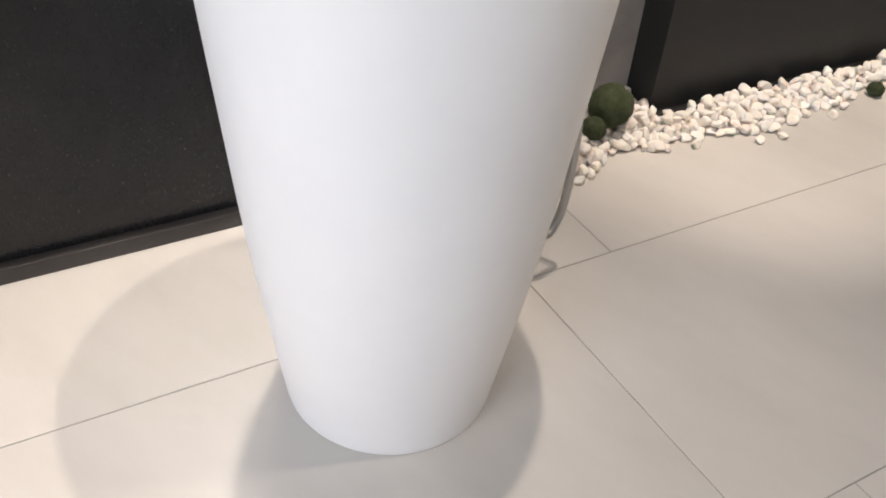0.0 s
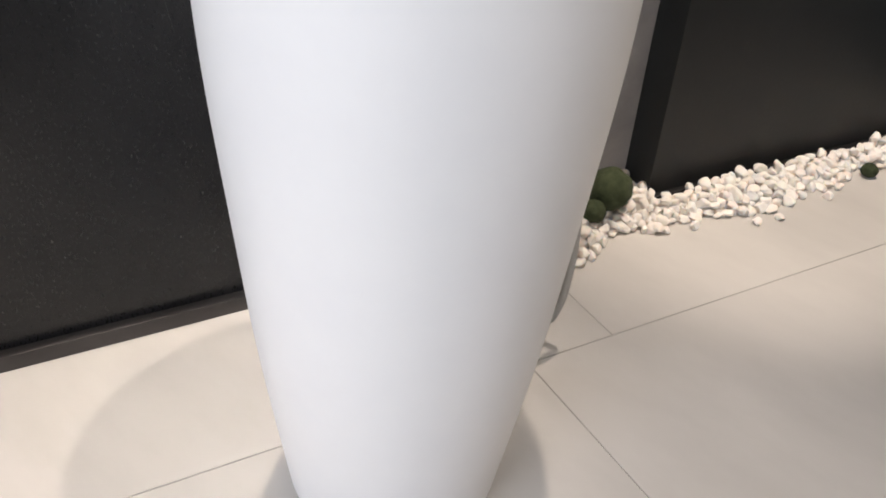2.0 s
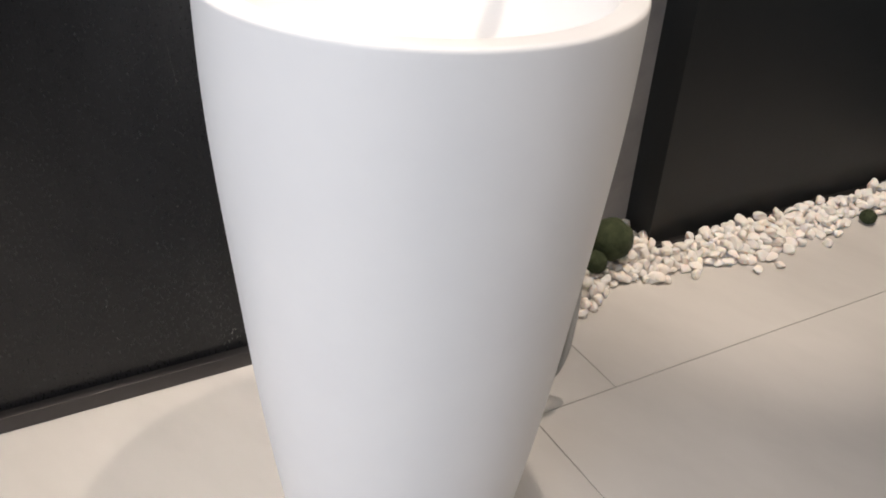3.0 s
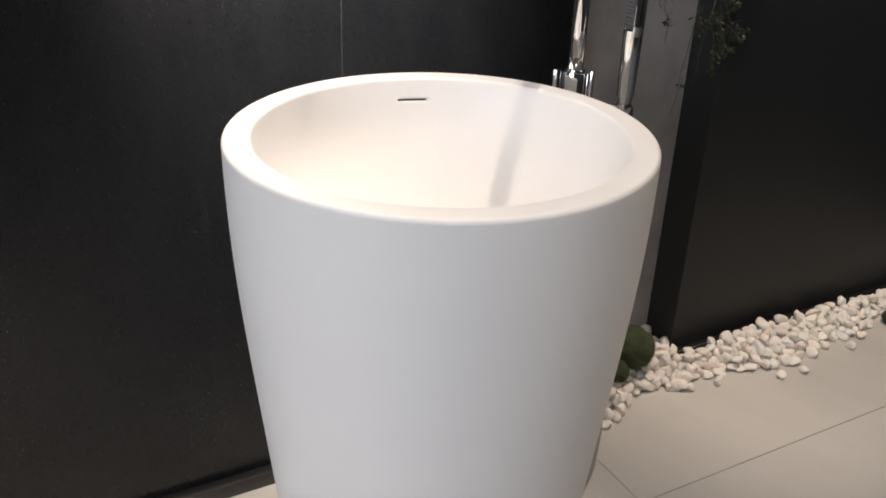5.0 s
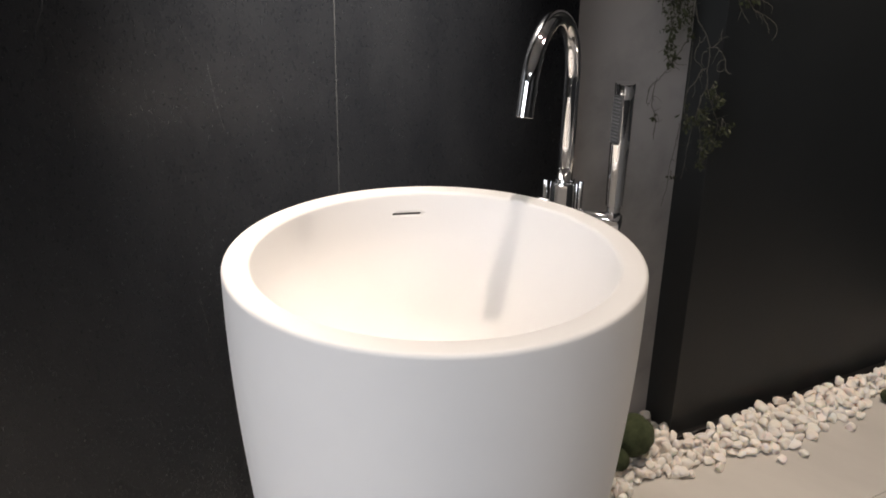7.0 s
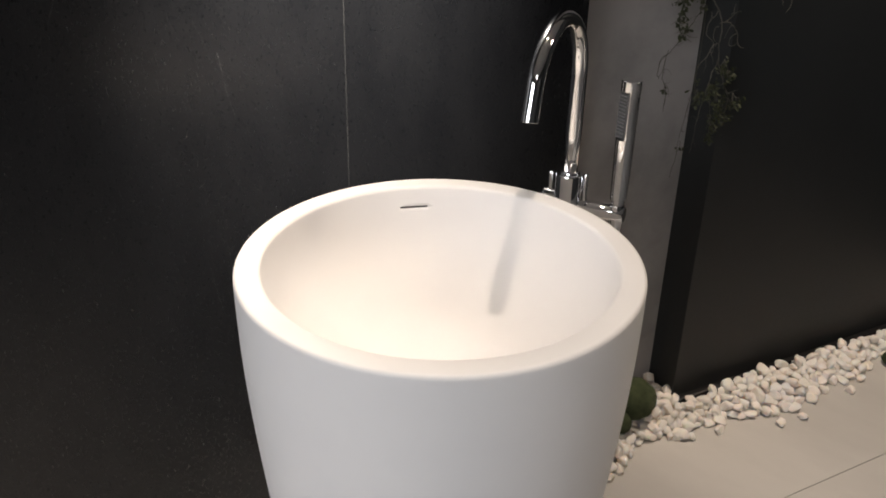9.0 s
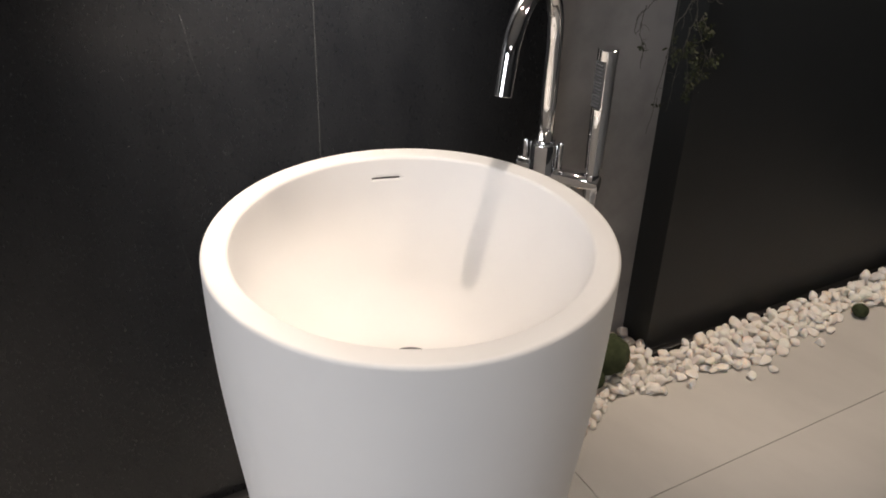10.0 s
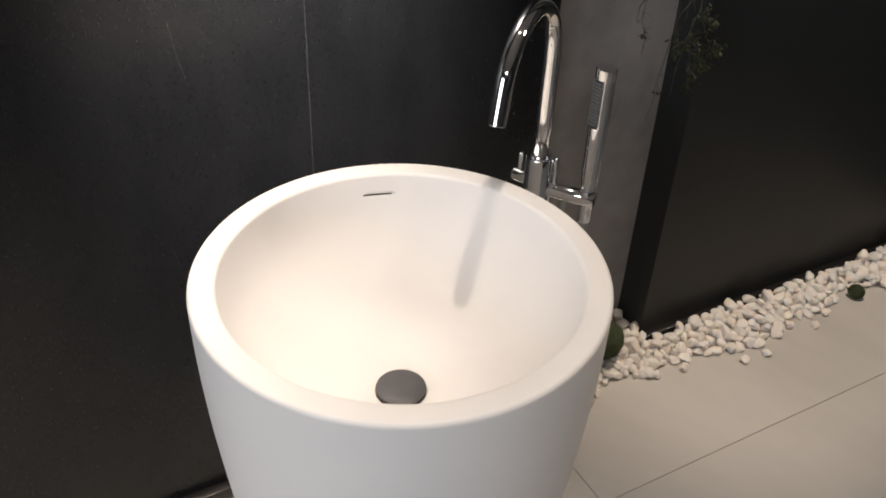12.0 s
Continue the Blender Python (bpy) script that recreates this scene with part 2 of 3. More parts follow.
structure(part("wall_south", box(X0, X1, Y0 - 0.1, Y0, 0, CEIL), DARK_UNSEEN_WALL), "unseen plain wall, kept dark to darken reflections in slabs and chrome")


def wall_with_opening(x0, x1, y0, y1, z1, oy0, oy1, oz0, oz1):
    bm = bmesh.new()
    for a, b, c, d in ((y0, oy0, 0, z1), (oy1, y1, 0, z1), (oy0, oy1, 0, oz0), (oy0, oy1, oz1, z1)):
        cube = bmesh.ops.create_cube(bm, size=1.0)["verts"]
        bmesh.ops.transform(bm, verts=cube, matrix=Matrix.Translation(((x0 + x1) / 2, (a + b) / 2, (c + d) / 2)) @ Matrix.Diagonal((x1 - x0, b - a, d - c, 1)))
    return bm


# Unseen wall; its opening is added to hold the cool fill.
structure(part("wall_west", wall_with_opening(X0 - 0.1, X0, Y0, BACK_Y + 0.1, CEIL, -2.5, -0.5, 0.7, 2.4), WALL_PAINT), "unseen plain grey wall with an opening added for the cool fill")
structure(part("ceiling", box(X0, X1, Y0, BACK_Y + 0.1, CEIL, CEIL + 0.1), CEILING_PAINT), "plain light ceiling")

# ---- basin ----
BASIN_H, RIM_R, RIM_IN, FOOT_R = 0.870, 0.2487, 0.2163, 0.1615


def outer_radius(z):
    u = z / BASIN_H
    return (FOOT_R + (RIM_R - FOOT_R) * u + 0.0592 * u * (1 - u) - 0.0128 * u * (1 - u) * (1 - 2 * u)
            + 0.00097 * math.sin(3 * math.pi * u) - 0.00062 * math.sin(4 * math.pi * u))


def bowl_line():
    return [(v.x, v.y) for v in glide([(0.2156, 0.862, 0), (0.2120, 0.842, 0), (0.203, 0.808, 0), (0.187, 0.776, 0), (0.163, 0.745, 0),
                                       (0.131, 0.713, 0), (0.090, 0.688, 0), (0.055, 0.6745, 0), (0.034, 0.6700, 0)], 5)]


def wash_basin():
    base = new("wash_basin")
    line = [(0.0, 0.0), (FOOT_R - 0.006, 0.0), (FOOT_R - 0.002, 0.001), (FOOT_R, 0.004)]
    line += [(outer_radius(z), z) for z in np.linspace(0.012, BASIN_H - 0.012, 44)]
    e = outer_radius(BASIN_H - 0.006)
    line += [(e - 0.005 * (1 - math.cos(a)), BASIN_H - 0.006 + 0.006 * math.sin(a)) for a in np.linspace(0.1, math.pi / 2, 6)]
    line += [(RIM_IN + 0.005 - 0.005 * math.sin(a), BASIN_H - 0.005 + 0.005 * math.cos(a)) for a in np.linspace(0, math.pi / 2 - 0.1, 6)]
    line += bowl_line() + [(0.033, 0.6615), (0.0, 0.6615)]
    body = lathe(line, 128)
    shell = part("basin_body", body, BASIN, base)
    # overflow slot, cut through the back of the bowl
    mid = Vector((0.063, 0.204, 0.8405))
    out = Vector((mid.x, mid.y, 0)).normalized()
    across = Vector((out.y, -out.x, 0))
    cutter_bm = box(-0.0205, 0.0205, -0.008, 0.014, -0.0019, 0.0019, 0.0015, 2)
    turn = Matrix((( across.x, out.x, 0, mid.x), (across.y, out.y, 0, mid.y), (0, 0, 1, mid.z), (0, 0, 0, 1)))
    bmesh.ops.transform(cutter_bm, verts=cutter_bm.verts, matrix=turn)
    cutter = part("cutter", cutter_bm, BASIN)
    cut = shell.modifiers.new("slot", "BOOLEAN")
    cut.object, cut.operation, cut.solver = cutter, "DIFFERENCE", "EXACT"
    bpy.context.view_layer.update()
    made = bpy.data.meshes.new_from_object(shell.evaluated_get(bpy.context.evaluated_depsgraph_get()))
    shell.modifiers.clear()
    shell.data = made
    bpy.data.objects.remove(cutter)
    # Dark block just inside the cut, in place of the hole's own shade.
    slot_shade = box(-0.0203, 0.0203, 0.0004, 0.0135, -0.0018, 0.0018)
    bmesh.ops.transform(slot_shade, verts=slot_shade.verts, matrix=turn)
    part("overflow_slot_shade", slot_shade, HOLE_SHADE_AERATOR, base, "dark fill in the overflow slot, standing in for its shade")
    cap = [(0.0, 0.6620), (0.0290, 0.6620), (0.0290, 0.6715), (0.0325, 0.6723), (0.0334, 0.6740), (0.0328, 0.6760), (0.030, 0.6775), (0.020, 0.6787), (0.010, 0.6792), (0.0, 0.6793)]
    part("drain_cover", lathe(cap, 48), DRAIN, base, "round dark grey drain cover")
    part("drain_ring", lathe([(0.0292, 0.6620), (0.0327, 0.6620), (0.0327, 0.6690), (0.0292, 0.6690)], 48, closed=True), HOLE_SHADE_AERATOR, base)
    return tagged(base, "tall tapered matt white freestanding washbasin on the tiles", "washbasin")


wash_basin()

# ---- floor tap ----
COL = Vector((0.300, 0.155, 0))
SPOUT_DIR = Vector((0.144 - 0.300, 0.042 - 0.155, 0)).normalized()
ARM_DIR = Vector((-SPOUT_DIR.y, SPOUT_DIR.x, 0))
if ARM_DIR.x < 0:
    ARM_DIR = -ARM_DIR


def floor_tap():
    base = new("floor_tap")
    base.location = COL
    bpy.context.view_layer.update()
    at = Matrix.Translation(COL)
    part("floor_flange", lathe([(0, 0), (0.045, 0), (0.045, 0.006), (0.042, 0.009), (0.017, 0.010), (0.017, 0.02), (0, 0.02)], 40, at), CHROME, base)
    part("column", lathe([(0, 0.01), (0.0155, 0.01), (0.0155, 0.785), (0, 0.785)], 36, at), CHROME, base)
    part("valve_body", lathe([(0, 0.782), (0.019, 0.782), (0.0212, 0.785), (0.0212, 0.8685), (0.0205, 0.8705), (0.0125, 0.871), (0, 0.871)], 40, at), CHROME, base)
    part("collar", lathe([(0.0, 0.8705), (0.0145, 0.871), (0.0145, 0.8735), (0.0138, 0.8745), (0, 0.8745)], 36, at), CHROME, base)
    r, z0, sweep = 0.0915, 1.0245, radians(165)
    path = [COL + Vector((0, 0, z)) for z in (0.866, 0.93, 0.98, 1.015)]
    for k in range(27):
        a = sweep * k / 26
        path.append(COL + SPOUT_DIR * (r - r * math.cos(a)) + Vector((0, 0, z0 + r * math.sin(a))))
    down = SPOUT_DIR * math.sin(sweep) + Vector((0, 0, math.cos(sweep)))
    last = path[-1]
    path += [last + down * d for d in (0.02, 0.038, 0.0415, 0.042)]
    end = path[-1]
    spout = part("spout", smooth(tube(path, 0.0111, 32), 50), CHROME, base)
    part("aerator", lathe([(0, 0), (0.0085, 0), (0.0085, 0.004), (0, 0.004)], 24, standing(end - down * 0.003, down)), HOLE_SHADE_AERATOR, spout, "dark aerator in the spout's mouth")
    # lever opposite the hand shower
    side = -ARM_DIR
    knob = part("handle_knob", lathe([(0, 0.017), (0.0112, 0.017), (0.0112, 0.0375), (0.0102, 0.0390), (0, 0.0390)], 28, standing(COL + Vector((0, 0, 0.829)), side)), CHROME, base)
    part("lever_pin", lathe([(0, 0.006), (0.0042, 0.006), (0.0042, 0.038), (0.0034, 0.0395), (0, 0.0395)], 16, Matrix.Translation(COL + side * 0.0295 + Vector((0, 0, 0.829)))), CHROME, knob)
    part("diverter_pin", lathe([(0, 0.812), (0.0035, 0.812), (0.0035, 0.872), (0.0028, 0.8735), (0, 0.8735)], 16, Matrix.Translation(COL + ARM_DIR * 0.0252)), CHROME, base)
    # arm and cradle of the hand shower
    part("holder_arm", lathe([(0, 0.012), (0.0122, 0.012), (0.0122, 0.0870), (0.0112, 0.0885), (0, 0.0885)], 28, standing(COL + Vector((0, 0, 0.820)), ARM_DIR)), CHROME, base)
    spot_at = COL + ARM_DIR * 0.0766
    part("cradle", lathe([(0, 0.804), (0.0098, 0.804), (0.0105, 0.806), (0.0105, 0.8335), (0.0098, 0.835), (0, 0.835)], 32, Matrix.Translation(spot_at)), CHROME, base)
    part("hose_nut", lathe([(0, 0.782), (0.0085, 0.782), (0.0095, 0.784), (0.0095, 0.806), (0, 0.806)], 24, Matrix.Translation(spot_at)), CHROME, base)
    # hose: down from the cradle, a loop over the floor, and up to the body
    line = glide([spot_at + Vector((0, 0, 0.79)), spot_at + Vector((0.004, -0.001, 0.62)), spot_at + Vector((0.025, 0.003, 0.42)), spot_at + Vector((0.043, 0.009, 0.27)),
                  spot_at + Vector((0.041, 0.009, 0.175)), spot_at + Vector((0.033, 0.009, 0.131)), spot_at + Vector((0.012, 0.004, 0.108)), spot_at + Vector((-0.012, 0.004, 0.138)),
                  COL + ARM_DIR * 0.048 + Vector((0, 0, 0.25)), COL + ARM_DIR * 0.045 + Vector((0, 0, 0.5)), COL + ARM_DIR * 0.044 + Vector((0, 0, 0.70)), COL + ARM_DIR * 0.044 + Vector((0, 0, 0.812))], 40)
    radii = [0.0072 + 0.0007 * (k % 2) for k in range(len(line))]
    part("hose", tube(line, radii, 12), HOSE, base, "ribbed steel shower hose in a loop")
    return tagged(base, "tall chrome floor-standing tap with arched spout beside the basin", "tap"), spot_at


tap, CRADLE = floor_tap()


def hand_shower():
    base = new("hand_shower")
    base.location = CRADLE + Vector((0, 0, 0.835))
    at = Matrix.Translation(CRADLE)
    face = Vector((-0.995, -0.08, 0)).normalized()
    across = Vector((-face.y, face.x, 0))
    # a bar with a flat ground into its upper half and a flat top
    bar = [(0, 0.8352), (0.0092, 0.8352), (0.0092, 0.843), (0.0118, 0.8445), (0.0126, 0.870), (0.0134, 0.93), (0.0134, 0.9385)]
    bar += [(0.0136, float(z)) for z in np.linspace(0.9395, 1.0085, 12)] + [(0.0140, 1.0095), (0.0142, 1.0235), (0.0137, 1.0242), (0, 1.0242)]
    bm = lathe(bar, 64)
    for v in bm.verts:
        over = v.co.dot(face) - 0.0098
        if 0.9390 < v.co.z < 1.0090 and over > 0:
            v.co -= face * over
    bmesh.ops.transform(bm, verts=bm.verts, matrix=at)
    part("handle", smooth(bm, 28), CHROME, base)
    facing = Matrix(((across.x, face.x, 0, 0), (across.y, face.y, 0, 0), (0, 0, 1, 0), (0, 0, 0, 1)))
    bm = box(-0.0088, 0.0088, 0.0096, 0.0122, 0.9410, 1.0070, 0.0008, 2)
    bmesh.ops.transform(bm, verts=bm.verts, matrix=at @ facing)
    plate = part("spray_plate", bm, NOZZLE_GREY, base, "dark grey rubber spray plate with nozzles")
    dots = bmesh.new()
    for i, z in enumerate(np.linspace(0.9445, 1.0035, 13)):
        for u in np.linspace(-0.0065, 0.0045, 4) + (0.0014 if i % 2 else 0.0):
            bmesh.ops.create_cone(dots, cap_ends=True, segments=8, radius1=0.0013, radius2=0.0010, depth=0.0022,
                                  matrix=standing(CRADLE + face * 0.0132 + across * float(u) + Vector((0, 0, float(z))), face))
    part("nozzle", dots, NOZZLE_RUBBER, plate)["kind"] = "stuff"
    return tagged(base, "slim chrome hand shower standing in its cradle", "hand shower")


hand_shower()

# ---- recess: pebbles, moss, vines ----
FRONT = [(0.56, 0.318), (0.60, 0.330), (0.64, 0.345), (0.69, 0.362), (0.76, 0.392), (0.80, 0.395), (0.875, 0.372), (1.0, 0.372), (1.08, 0.352), (1.19, 0.330), (1.26, 0.332),
         (1.32, 0.362), (1.40, 0.355), (1.50, 0.368), (1.60, 0.395), (1.70, 0.352), (1.85, 0.335), (2.05, 0.335)]


def front_y(x):
    return float(np.interp(x, [p[0] for p in FRONT], [p[1] for p in FRONT]))


def back_y(x):
    return BACK_Y - 0.012 if GAP_X0 + 0.01 < x < GAP_X1 - 0.01 else (0.474 if x < 0.6 else 0.446)


def pebble_mesh(seed):
    """A tumbled chip: a ball ground flat on several sides, its edges worn round."""
    rng = random.Random(seed)
    bm = bmesh.new()
    bmesh.ops.create_icosphere(bm, subdivisions=3, radius=1.0)
    shift = Vector((rng.uniform(-9, 9), rng.uniform(-9, 9), rng.uniform(-9, 9)))
    cuts = [(Vector((rng.gauss(0, 1), rng.gauss(0, 1), rng.gauss(0, 1))).normalized(), rng.uniform(0.48, 0.74)) for _ in range(9)]
    for v in bm.verts:
        p = v.co.copy()
        for n, d in cuts:
            over = p.dot(n) - d
            if over > 0:
                p -= n * over * 0.96
        v.co = p * (1.16 + 0.28 * noise.noise(v.co * 1.2 + shift))
    bmesh.ops.smooth_vert(bm, verts=bm.verts, factor=0.3, use_axis_x=True, use_axis_y=True, use_axis_z=True)
    for f in bm.faces:
        f.smooth = True
    mesh = bpy.data.meshes.new("pebble")
    bm.to_mesh(mesh)
    bm.free()
    mesh.materials.append(PEBBLE)
    return mesh


PEBBLES = [pebble_mesh(k) for k in range(18)]
rng = random.Random(4)
heap = []


def lay(x, y, z, size):
    """Notes one pebble: its shape and how it lies."""
    sx, sy, sz = size * rng.uniform(0.95, 1.4), size * rng.uniform(0.8, 1.1), size * rng.uniform(0.65, 0.95)
    tilt = (0, 0) if z < 0.001 else (rng.uniform(-0.7, 0.7), rng.uniform(-0.7, 0.7))
    heap.append((x, rng.choice(PEBBLES), Matrix.LocRotScale((x, y, z + sz * 0.82), Euler((tilt[0], tilt[1], rng.uniform(0, 6.28))), (sx, sy, sz))))


def scatter(count, gap, inset, level, small, large):
    mine, tries = [], 0
    while len(mine) < count and tries < 9000:
        tries += 1
        x = rng.uniform(0.565, 1.95)
        lo, hi = front_y(x) + inset, back_y(x) - 0.006
        if lo >= hi:
            continue
        y = rng.uniform(lo, hi)
        size = rng.uniform(small, large)
        if any((x - a) ** 2 + (y - b) ** 2 < (gap * (size + c) / 2 / 0.014) ** 2 for a, b, c in mine):
            continue
        mine.append((x, y, size))
        lay(x, y, level, size)


for x, y in ((0.962, 0.345), (1.120, 0.301), (1.192, 0.293), (1.386, 0.316), (1.453, 0.339), (1.325, 0.351), (0.852, 0.373), (0.879, 0.357), (0.814, 0.396),
             (0.615, 0.328), (0.657, 0.343)):
    lay(x, y, 0.0005, 0.0128)
scatter(300, 0.0203, 0.0, 0.0005, 0.0118, 0.0186)
scatter(230, 0.0215, 0.014, 0.016, 0.0118, 0.0186)
scatter(150, 0.0235, 0.034, 0.031, 0.0115, 0.0180)
scatter(60, 0.030, 0.072, 0.040, 0.0120, 0.0175)
heap.sort(key=lambda p: p[0])
for x, mesh, m in heap[:298]:
    ob = new("pebble", mesh)
    ob.matrix_basis = m
    tagged(ob, "rounded white marble pebble in the strip by the wall", "pebble", "pebbles along the wall")
# the far end of the strip, joined
far = bmesh.new()
for x, mesh, m in heap[298:]:
    start = len(far.verts)
    far.from_mesh(mesh)
    far.verts.ensure_lookup_table()
    bmesh.ops.transform(far, matrix=m, verts=far.verts[start:])
tagged(part("pebble_bed", far, PEBBLE), "white marble pebbles heaped along the black wall panel", "pebbles", kind="stuff")


def moss_ball(place, radius, squash, seed):
    bm = bmesh.new()
    bmesh.ops.create_icosphere(bm, subdivisions=4, radius=1.0)
    for v in bm.verts:
        n = v.co.copy()
        k = 1 + 0.07 * noise.noise(n * 2.2 + Vector((seed, 0, 0))) + 0.035 * noise.noise(n * 9 + Vector((seed, 3, 0)))
        v.co = Vector((n.x, n.y, n.z * squash)) * (radius * k)
    for f in bm.faces:
        f.smooth = True
    ob = part("moss_ball", bm, MOSS)
    # short tufts that roughen the outline
    fuzz = bmesh.new()
    r2 = random.Random(seed)
    for _ in range(1500):
        n = Vector((r2.gauss(0, 1), r2.gauss(0, 1), r2.gauss(0, 1))).normalized()
        p = Vector((n.x, n.y, n.z * squash)) * radius
        side = n.orthogonal().normalized()
        side.rotate(Matrix.Rotation(r2.uniform(0, 6.28), 3, n))
        tip = p + n * r2.uniform(0.001, 0.0035) + side * r2.uniform(-0.001, 0.001)
        fuzz.faces.new([fuzz.verts.new(q) for q in (p + side * 0.0007, p - side * 0.0007, tip)])
    tufts = part("tufts", fuzz, MOSS, ob)
    tufts["kind"] = "stuff"
    ob.location = place
    return tagged(ob, "round dark green moss ball lying on white pebbles", "moss ball", "moss balls")


moss_ball((0.775, 0.452, 0.092), 0.051, 0.98, 1)
moss_ball((0.712, 0.425, 0.062), 0.028, 0.95, 2)
moss_ball((1.592, 0.358, 0.0185), 0.021, 0.85, 3)


def hanging_vine(label, depth, stems, clumps, seed, anchor):
    """Crooked stems, each (thickness, side twigs, (x, z) points), and clumps (x, z, radius, count) of small drooping leaves."""
    r3 = random.Random(seed)
    base = new("hanging_vine")
    base.location = anchor
    bpy.context.view_layer.update()
    leaves = bmesh.new()

    def leaf(p, size):
        a = Vector((r3.gauss(0, 0.8), r3.gauss(0, 0.8) - 0.3, r3.gauss(0, 0.7) - 0.7)).normalized()
        b = a.orthogonal().normalized()
        b.rotate(Matrix.Rotation(r3.uniform(0, 6.28), 3, a))
        n = a.cross(b)
        q = [p, p + a * size * 0.35 + b * size * 0.24, p + a * size * 0.8 + b * size * 0.22, p + a * size, p + a * size * 0.8 - b * size * 0.22, p + a * size * 0.35 - b * size * 0.24]
        mid = p + a * size * 0.55 - n * size * 0.14
        vs, c = [leaves.verts.new(v) for v in q], leaves.verts.new(mid)
        for k in range(6):
            leaves.faces.new((vs[k], vs[(k + 1) % 6], c)).smooth = True

    for thick, twigs, points in stems:
        lean = r3.uniform(-0.012, 0.004)
        line = glide([Vector((x, depth + lean * min(1.0, k / 3), z)) for k, (x, z) in enumerate(points)], 7)
        line = [p + Vector((r3.uniform(-1, 1), r3.uniform(-1, 0.3), r3.uniform(-1, 1))) * 0.0012 for p in line]
        stem = part("stem", tube(line, [thick * (1 - 0.45 * k / len(line)) for k in range(len(line))], 6), TWIG, base)
        for _ in range(twigs):
            p = line[r3.randrange(len(line) // 4, len(line) - 1)]
            way = Vector((r3.uniform(-1, 1), r3.uniform(-0.6, 0.1), r3.uniform(-0.8, 0.6))).normalized()
            bend = Vector((r3.uniform(-0.6, 0.6), 0, r3.uniform(-0.6, 0.6)))
            length = r3.uniform(0.012, 0.034)
            run = [p]
            for s in range(6):
                way = (way + bend + Vector((r3.uniform(-0.3, 0.3), r3.uniform(-0.2, 0.15), r3.uniform(-0.35, 0.25)))).normalized()
                run.append(run[-1] + way * length / 6)
            part("twig", tube(run, [thick * 0.6 * (1 - 0.1 * s) for s in range(7)], 5), TWIG, stem)
    for x, z, radius, count in clumps:
        mid = Vector((x, depth - radius * 0.25, z))
        for _ in range(max(1, count // 6)):
            tip = mid + Vector((r3.gauss(0, 0.55), r3.uniform(-0.6, 0.1), r3.gauss(0, 0.55))) * radius
            part("twig", tube(glide([mid + Vector((0, 0, radius)), (mid + tip) / 2 + Vector((r3.uniform(-1, 1), 0, 1)) * radius * 0.3, tip], 4), 0.0006, 5), TWIG, base)
            for _ in range(6):
                leaf(tip + Vector((r3.gauss(0, 1), r3.uniform(-1, 0.4), r3.gauss(0, 1))) * radius * 0.34, r3.uniform(0.006, 0.0125))
    crown = part("leaves", leaves, LEAF, base)
    crown["kind"] = "stuff"
    return tagged(base, label, "vine", "vines hanging over the recess")


hanging_vine("tangled hanging vine with small olive leaves over the black panel edge", 0.447, [
    (0.0016, 0, [(0.775, 1.75), (0.780, 1.35), (0.787, 1.12), (0.806, 1.044), (0.838, 1.005), (0.850, 0.971), (0.849, 0.937), (0.855, 0.908), (0.844, 0.886), (0.838, 0.850)]),
    (0.0013, 1, [(0.848, 0.982), (0.873, 0.980), (0.900, 0.956), (0.908, 0.932), (0.926, 0.922)]),
    (0.0010, 0, [(0.900, 0.956), (0.885, 0.950), (0.883, 0.936), (0.893, 0.930), (0.905, 0.934)]),
    (0.0011, 0, [(0.864, 0.982), (0.876, 0.997), (0.871, 1.008), (0.870, 1.019)]),
    (0.0009, 0, [(0.875, 0.996), (0.884, 1.000), (0.894, 1.002)]),
    (0.0011, 0, [(0.838, 1.005), (0.826, 0.994), (0.817, 0.997), (0.812, 1.007)]),
    (0.0011, 1, [(0.824, 0.994), (0.813, 0.978), (0.811, 0.964), (0.825, 0.950), (0.836, 0.938)]),
    (0.0013, 2, [(0.849, 0.940), (0.836, 0.938), (0.823, 0.917), (0.803, 0.903), (0.800, 0.873), (0.804, 0.846)]),
    (0.0009, 0, [(0.846, 0.975), (0.836, 0.972), (0.835, 0.955), (0.842, 0.945)]),
    (0.0008, 0, [(0.823, 0.917), (0.826, 0.898), (0.822, 0.885)]),
    (0.0010, 5, [(0.855, 0.908), (0.868, 0.880), (0.884, 0.845), (0.902, 0.815)]),
    (0.0010, 5, [(0.844, 0.886), (0.848, 0.845), (0.862, 0.795), (0.870, 0.735)]),
    (0.0008, 3, [(0.838, 0.850), (0.824, 0.795), (0.820, 0.755), (0.812, 0.717)]),
], [(0.873, 0.890, 0.018, 36), (0.887, 0.870, 0.014, 24), (0.811, 0.838, 0.016, 36), (0.838, 0.845, 0.018, 42), (0.912, 0.818, 0.015, 30), (0.864, 0.820, 0.020, 42),
    (0.880, 0.795, 0.018, 36), (0.858, 0.775, 0.018, 36), (0.864, 0.745, 0.011, 24), (0.802, 0.868, 0.007, 6)], 11, (0.775, 0.447, 1.75))
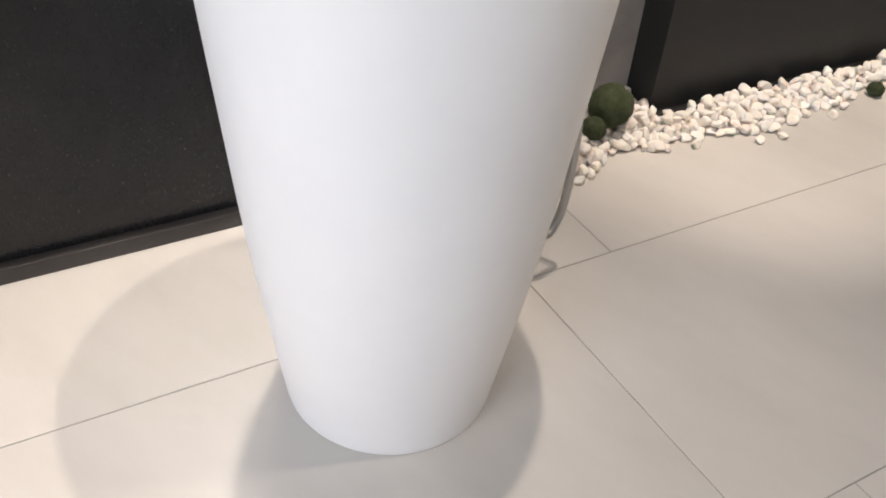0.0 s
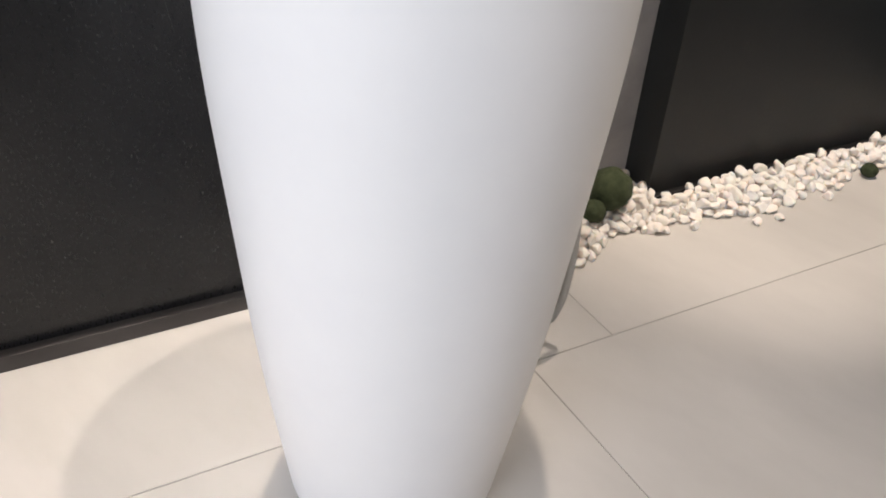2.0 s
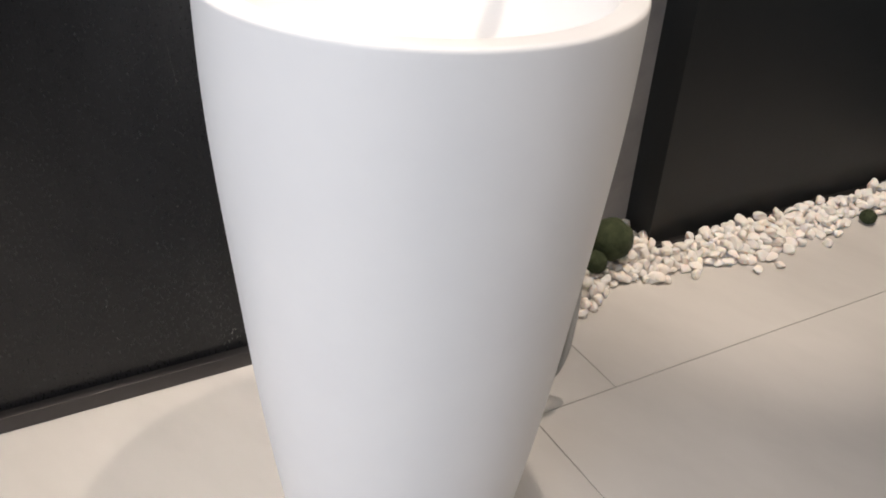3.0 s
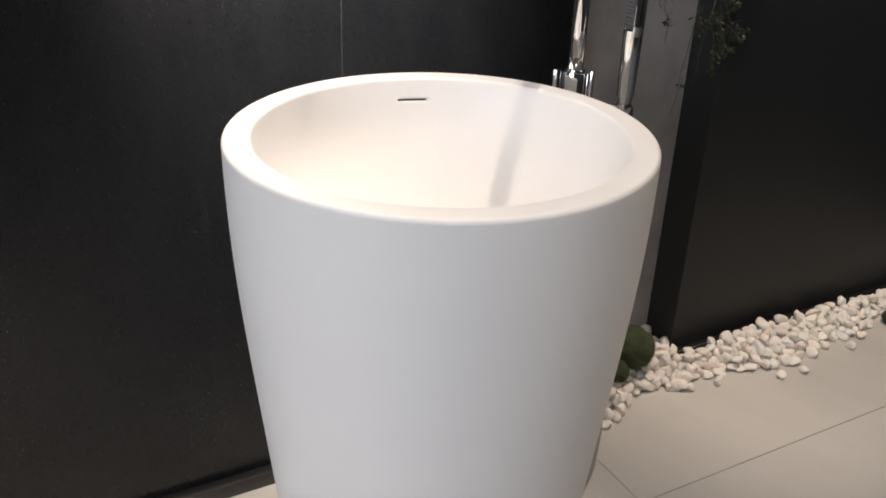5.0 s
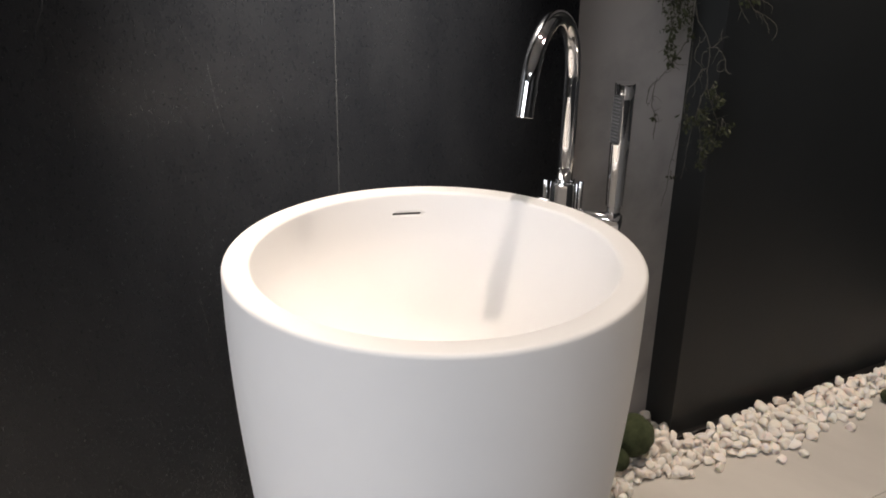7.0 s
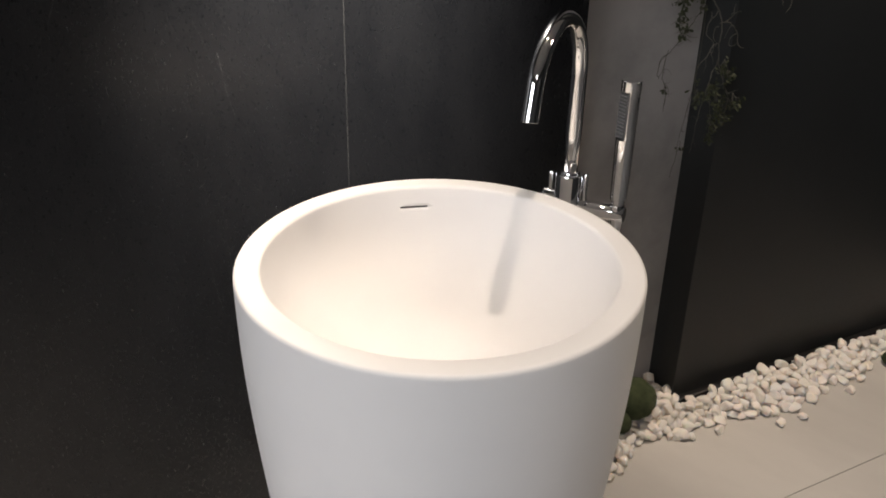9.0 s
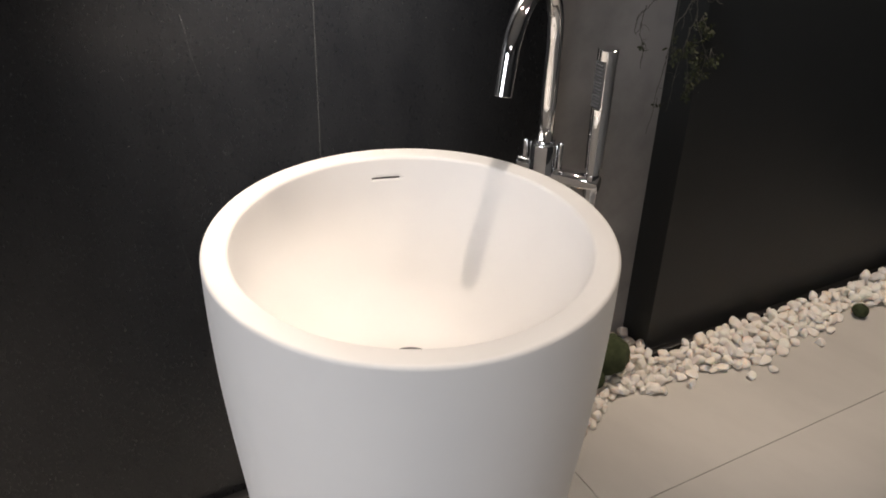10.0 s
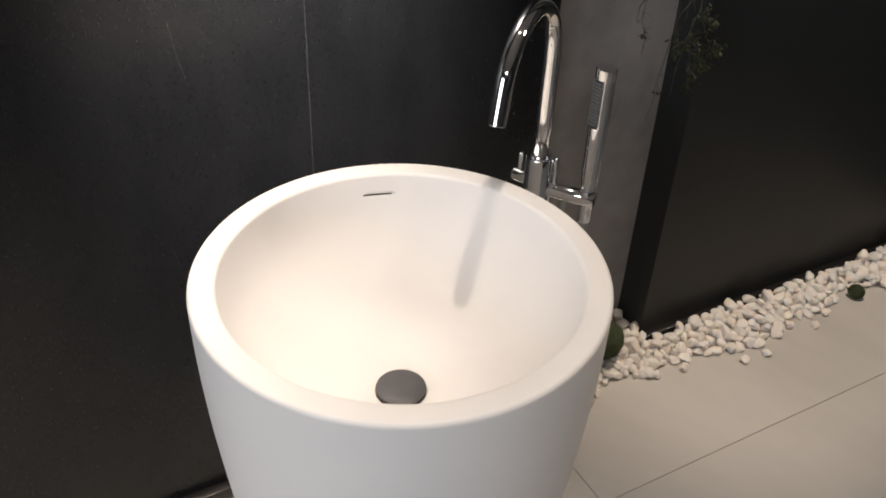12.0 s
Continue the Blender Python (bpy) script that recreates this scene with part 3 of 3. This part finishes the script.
hanging_vine("thin hanging vine with sparse leaves against grey plaster", 0.549, [
    (0.0012, 12, [(0.825, 1.75), (0.825, 1.35), (0.826, 1.10), (0.838, 1.000), (0.833, 0.966), (0.840, 0.942), (0.858, 0.923)]),
    (0.0011, 9, [(0.895, 1.75), (0.892, 1.30), (0.890, 1.06), (0.886, 0.991), (0.861, 0.952), (0.840, 0.928), (0.822, 0.908), (0.796, 0.888), (0.790, 0.862), (0.796, 0.850)]),
    (0.0009, 8, [(0.818, 0.905), (0.808, 0.875), (0.807, 0.849), (0.818, 0.817), (0.817, 0.774)]),
    (0.0008, 5, [(0.905, 0.99), (0.906, 0.86), (0.893, 0.752), (0.884, 0.702), (0.883, 0.656), (0.872, 0.610)]),
    (0.0009, 2, [(0.880, 1.30), (0.881, 1.066), (0.885, 1.040), (0.892, 1.020)]),
], [(0.815, 1.065, 0.032, 96), (0.845, 1.050, 0.030, 84), (0.836, 1.005, 0.020, 42), (0.832, 0.965, 0.016, 36), (0.842, 0.938, 0.014, 24), (0.886, 0.995, 0.011, 18), (0.818, 0.822, 0.007, 6),
    (0.885, 0.685, 0.012, 6)], 12, (0.825, 0.549, 1.75))
hanging_vine("bare tips of a dry vine hanging high on the black panel", 0.460, [
    (0.0012, 2, [(0.905, 1.75), (0.905, 1.35), (0.912, 1.12), (0.923, 1.064), (0.940, 1.040), (0.958, 1.023)]),
    (0.0012, 1, [(0.935, 1.75), (0.940, 1.35), (0.950, 1.10), (0.973, 1.051), (0.995, 1.040), (1.020, 1.030), (1.046, 1.013), (1.053, 0.995), (1.044, 0.982)]),
    (0.0009, 1, [(0.982, 1.046), (1.000, 1.030), (1.003, 1.018)]),
    (0.0009, 0, [(1.000, 1.034), (1.018, 1.015), (1.025, 0.997)]),
    (0.0009, 1, [(0.960, 1.10), (0.985, 1.075), (0.993, 1.066), (1.020, 1.054), (1.027, 1.037)]),
], [(0.935, 1.075, 0.018, 24), (0.960, 1.070, 0.014, 18)], 13, (0.905, 0.460, 1.75))

# ---- floor ----
floor = structure(part("floor", box(X0, X1, Y0, BACK_Y + 0.1, -0.1, -0.0022), GROUT), "large pale porcelain floor tiles with thin grey joints")
TILE_W, TILE_D, JOINT = 1.2, 0.6, 0.0024


def tile_mesh(w, d):
    mesh = bpy.data.meshes.new("tile")
    bm = box(-w / 2 + JOINT / 2, w / 2 - JOINT / 2, -d / 2 + JOINT / 2, d / 2 - JOINT / 2, -0.010, 0, 0.0007, 1)
    bm.to_mesh(mesh)
    bm.free()
    mesh.materials.append(TILE)
    return mesh


shared = {}
for row in range(-6, 1):
    y0, y1 = 0.110 + TILE_D * row, min(0.110 + TILE_D * (row + 1), BACK_Y + 0.1)
    y0 = max(y0, Y0)
    start = (0.535 if row % 2 == 0 else 0.335) - 4 * TILE_W
    for col in range(8):
        x0, x1 = max(start + col * TILE_W, X0), min(start + (col + 1) * TILE_W, X1)
        if x1 - x0 < 0.02:
            continue
        key = (round(x1 - x0, 4), round(y1 - y0, 4))
        if key not in shared:
            shared[key] = tile_mesh(*key)
        ob = new("tile", shared[key])
        ob.parent = floor
        ob.location = ((x0 + x1) / 2, (y0 + y1) / 2, 0)
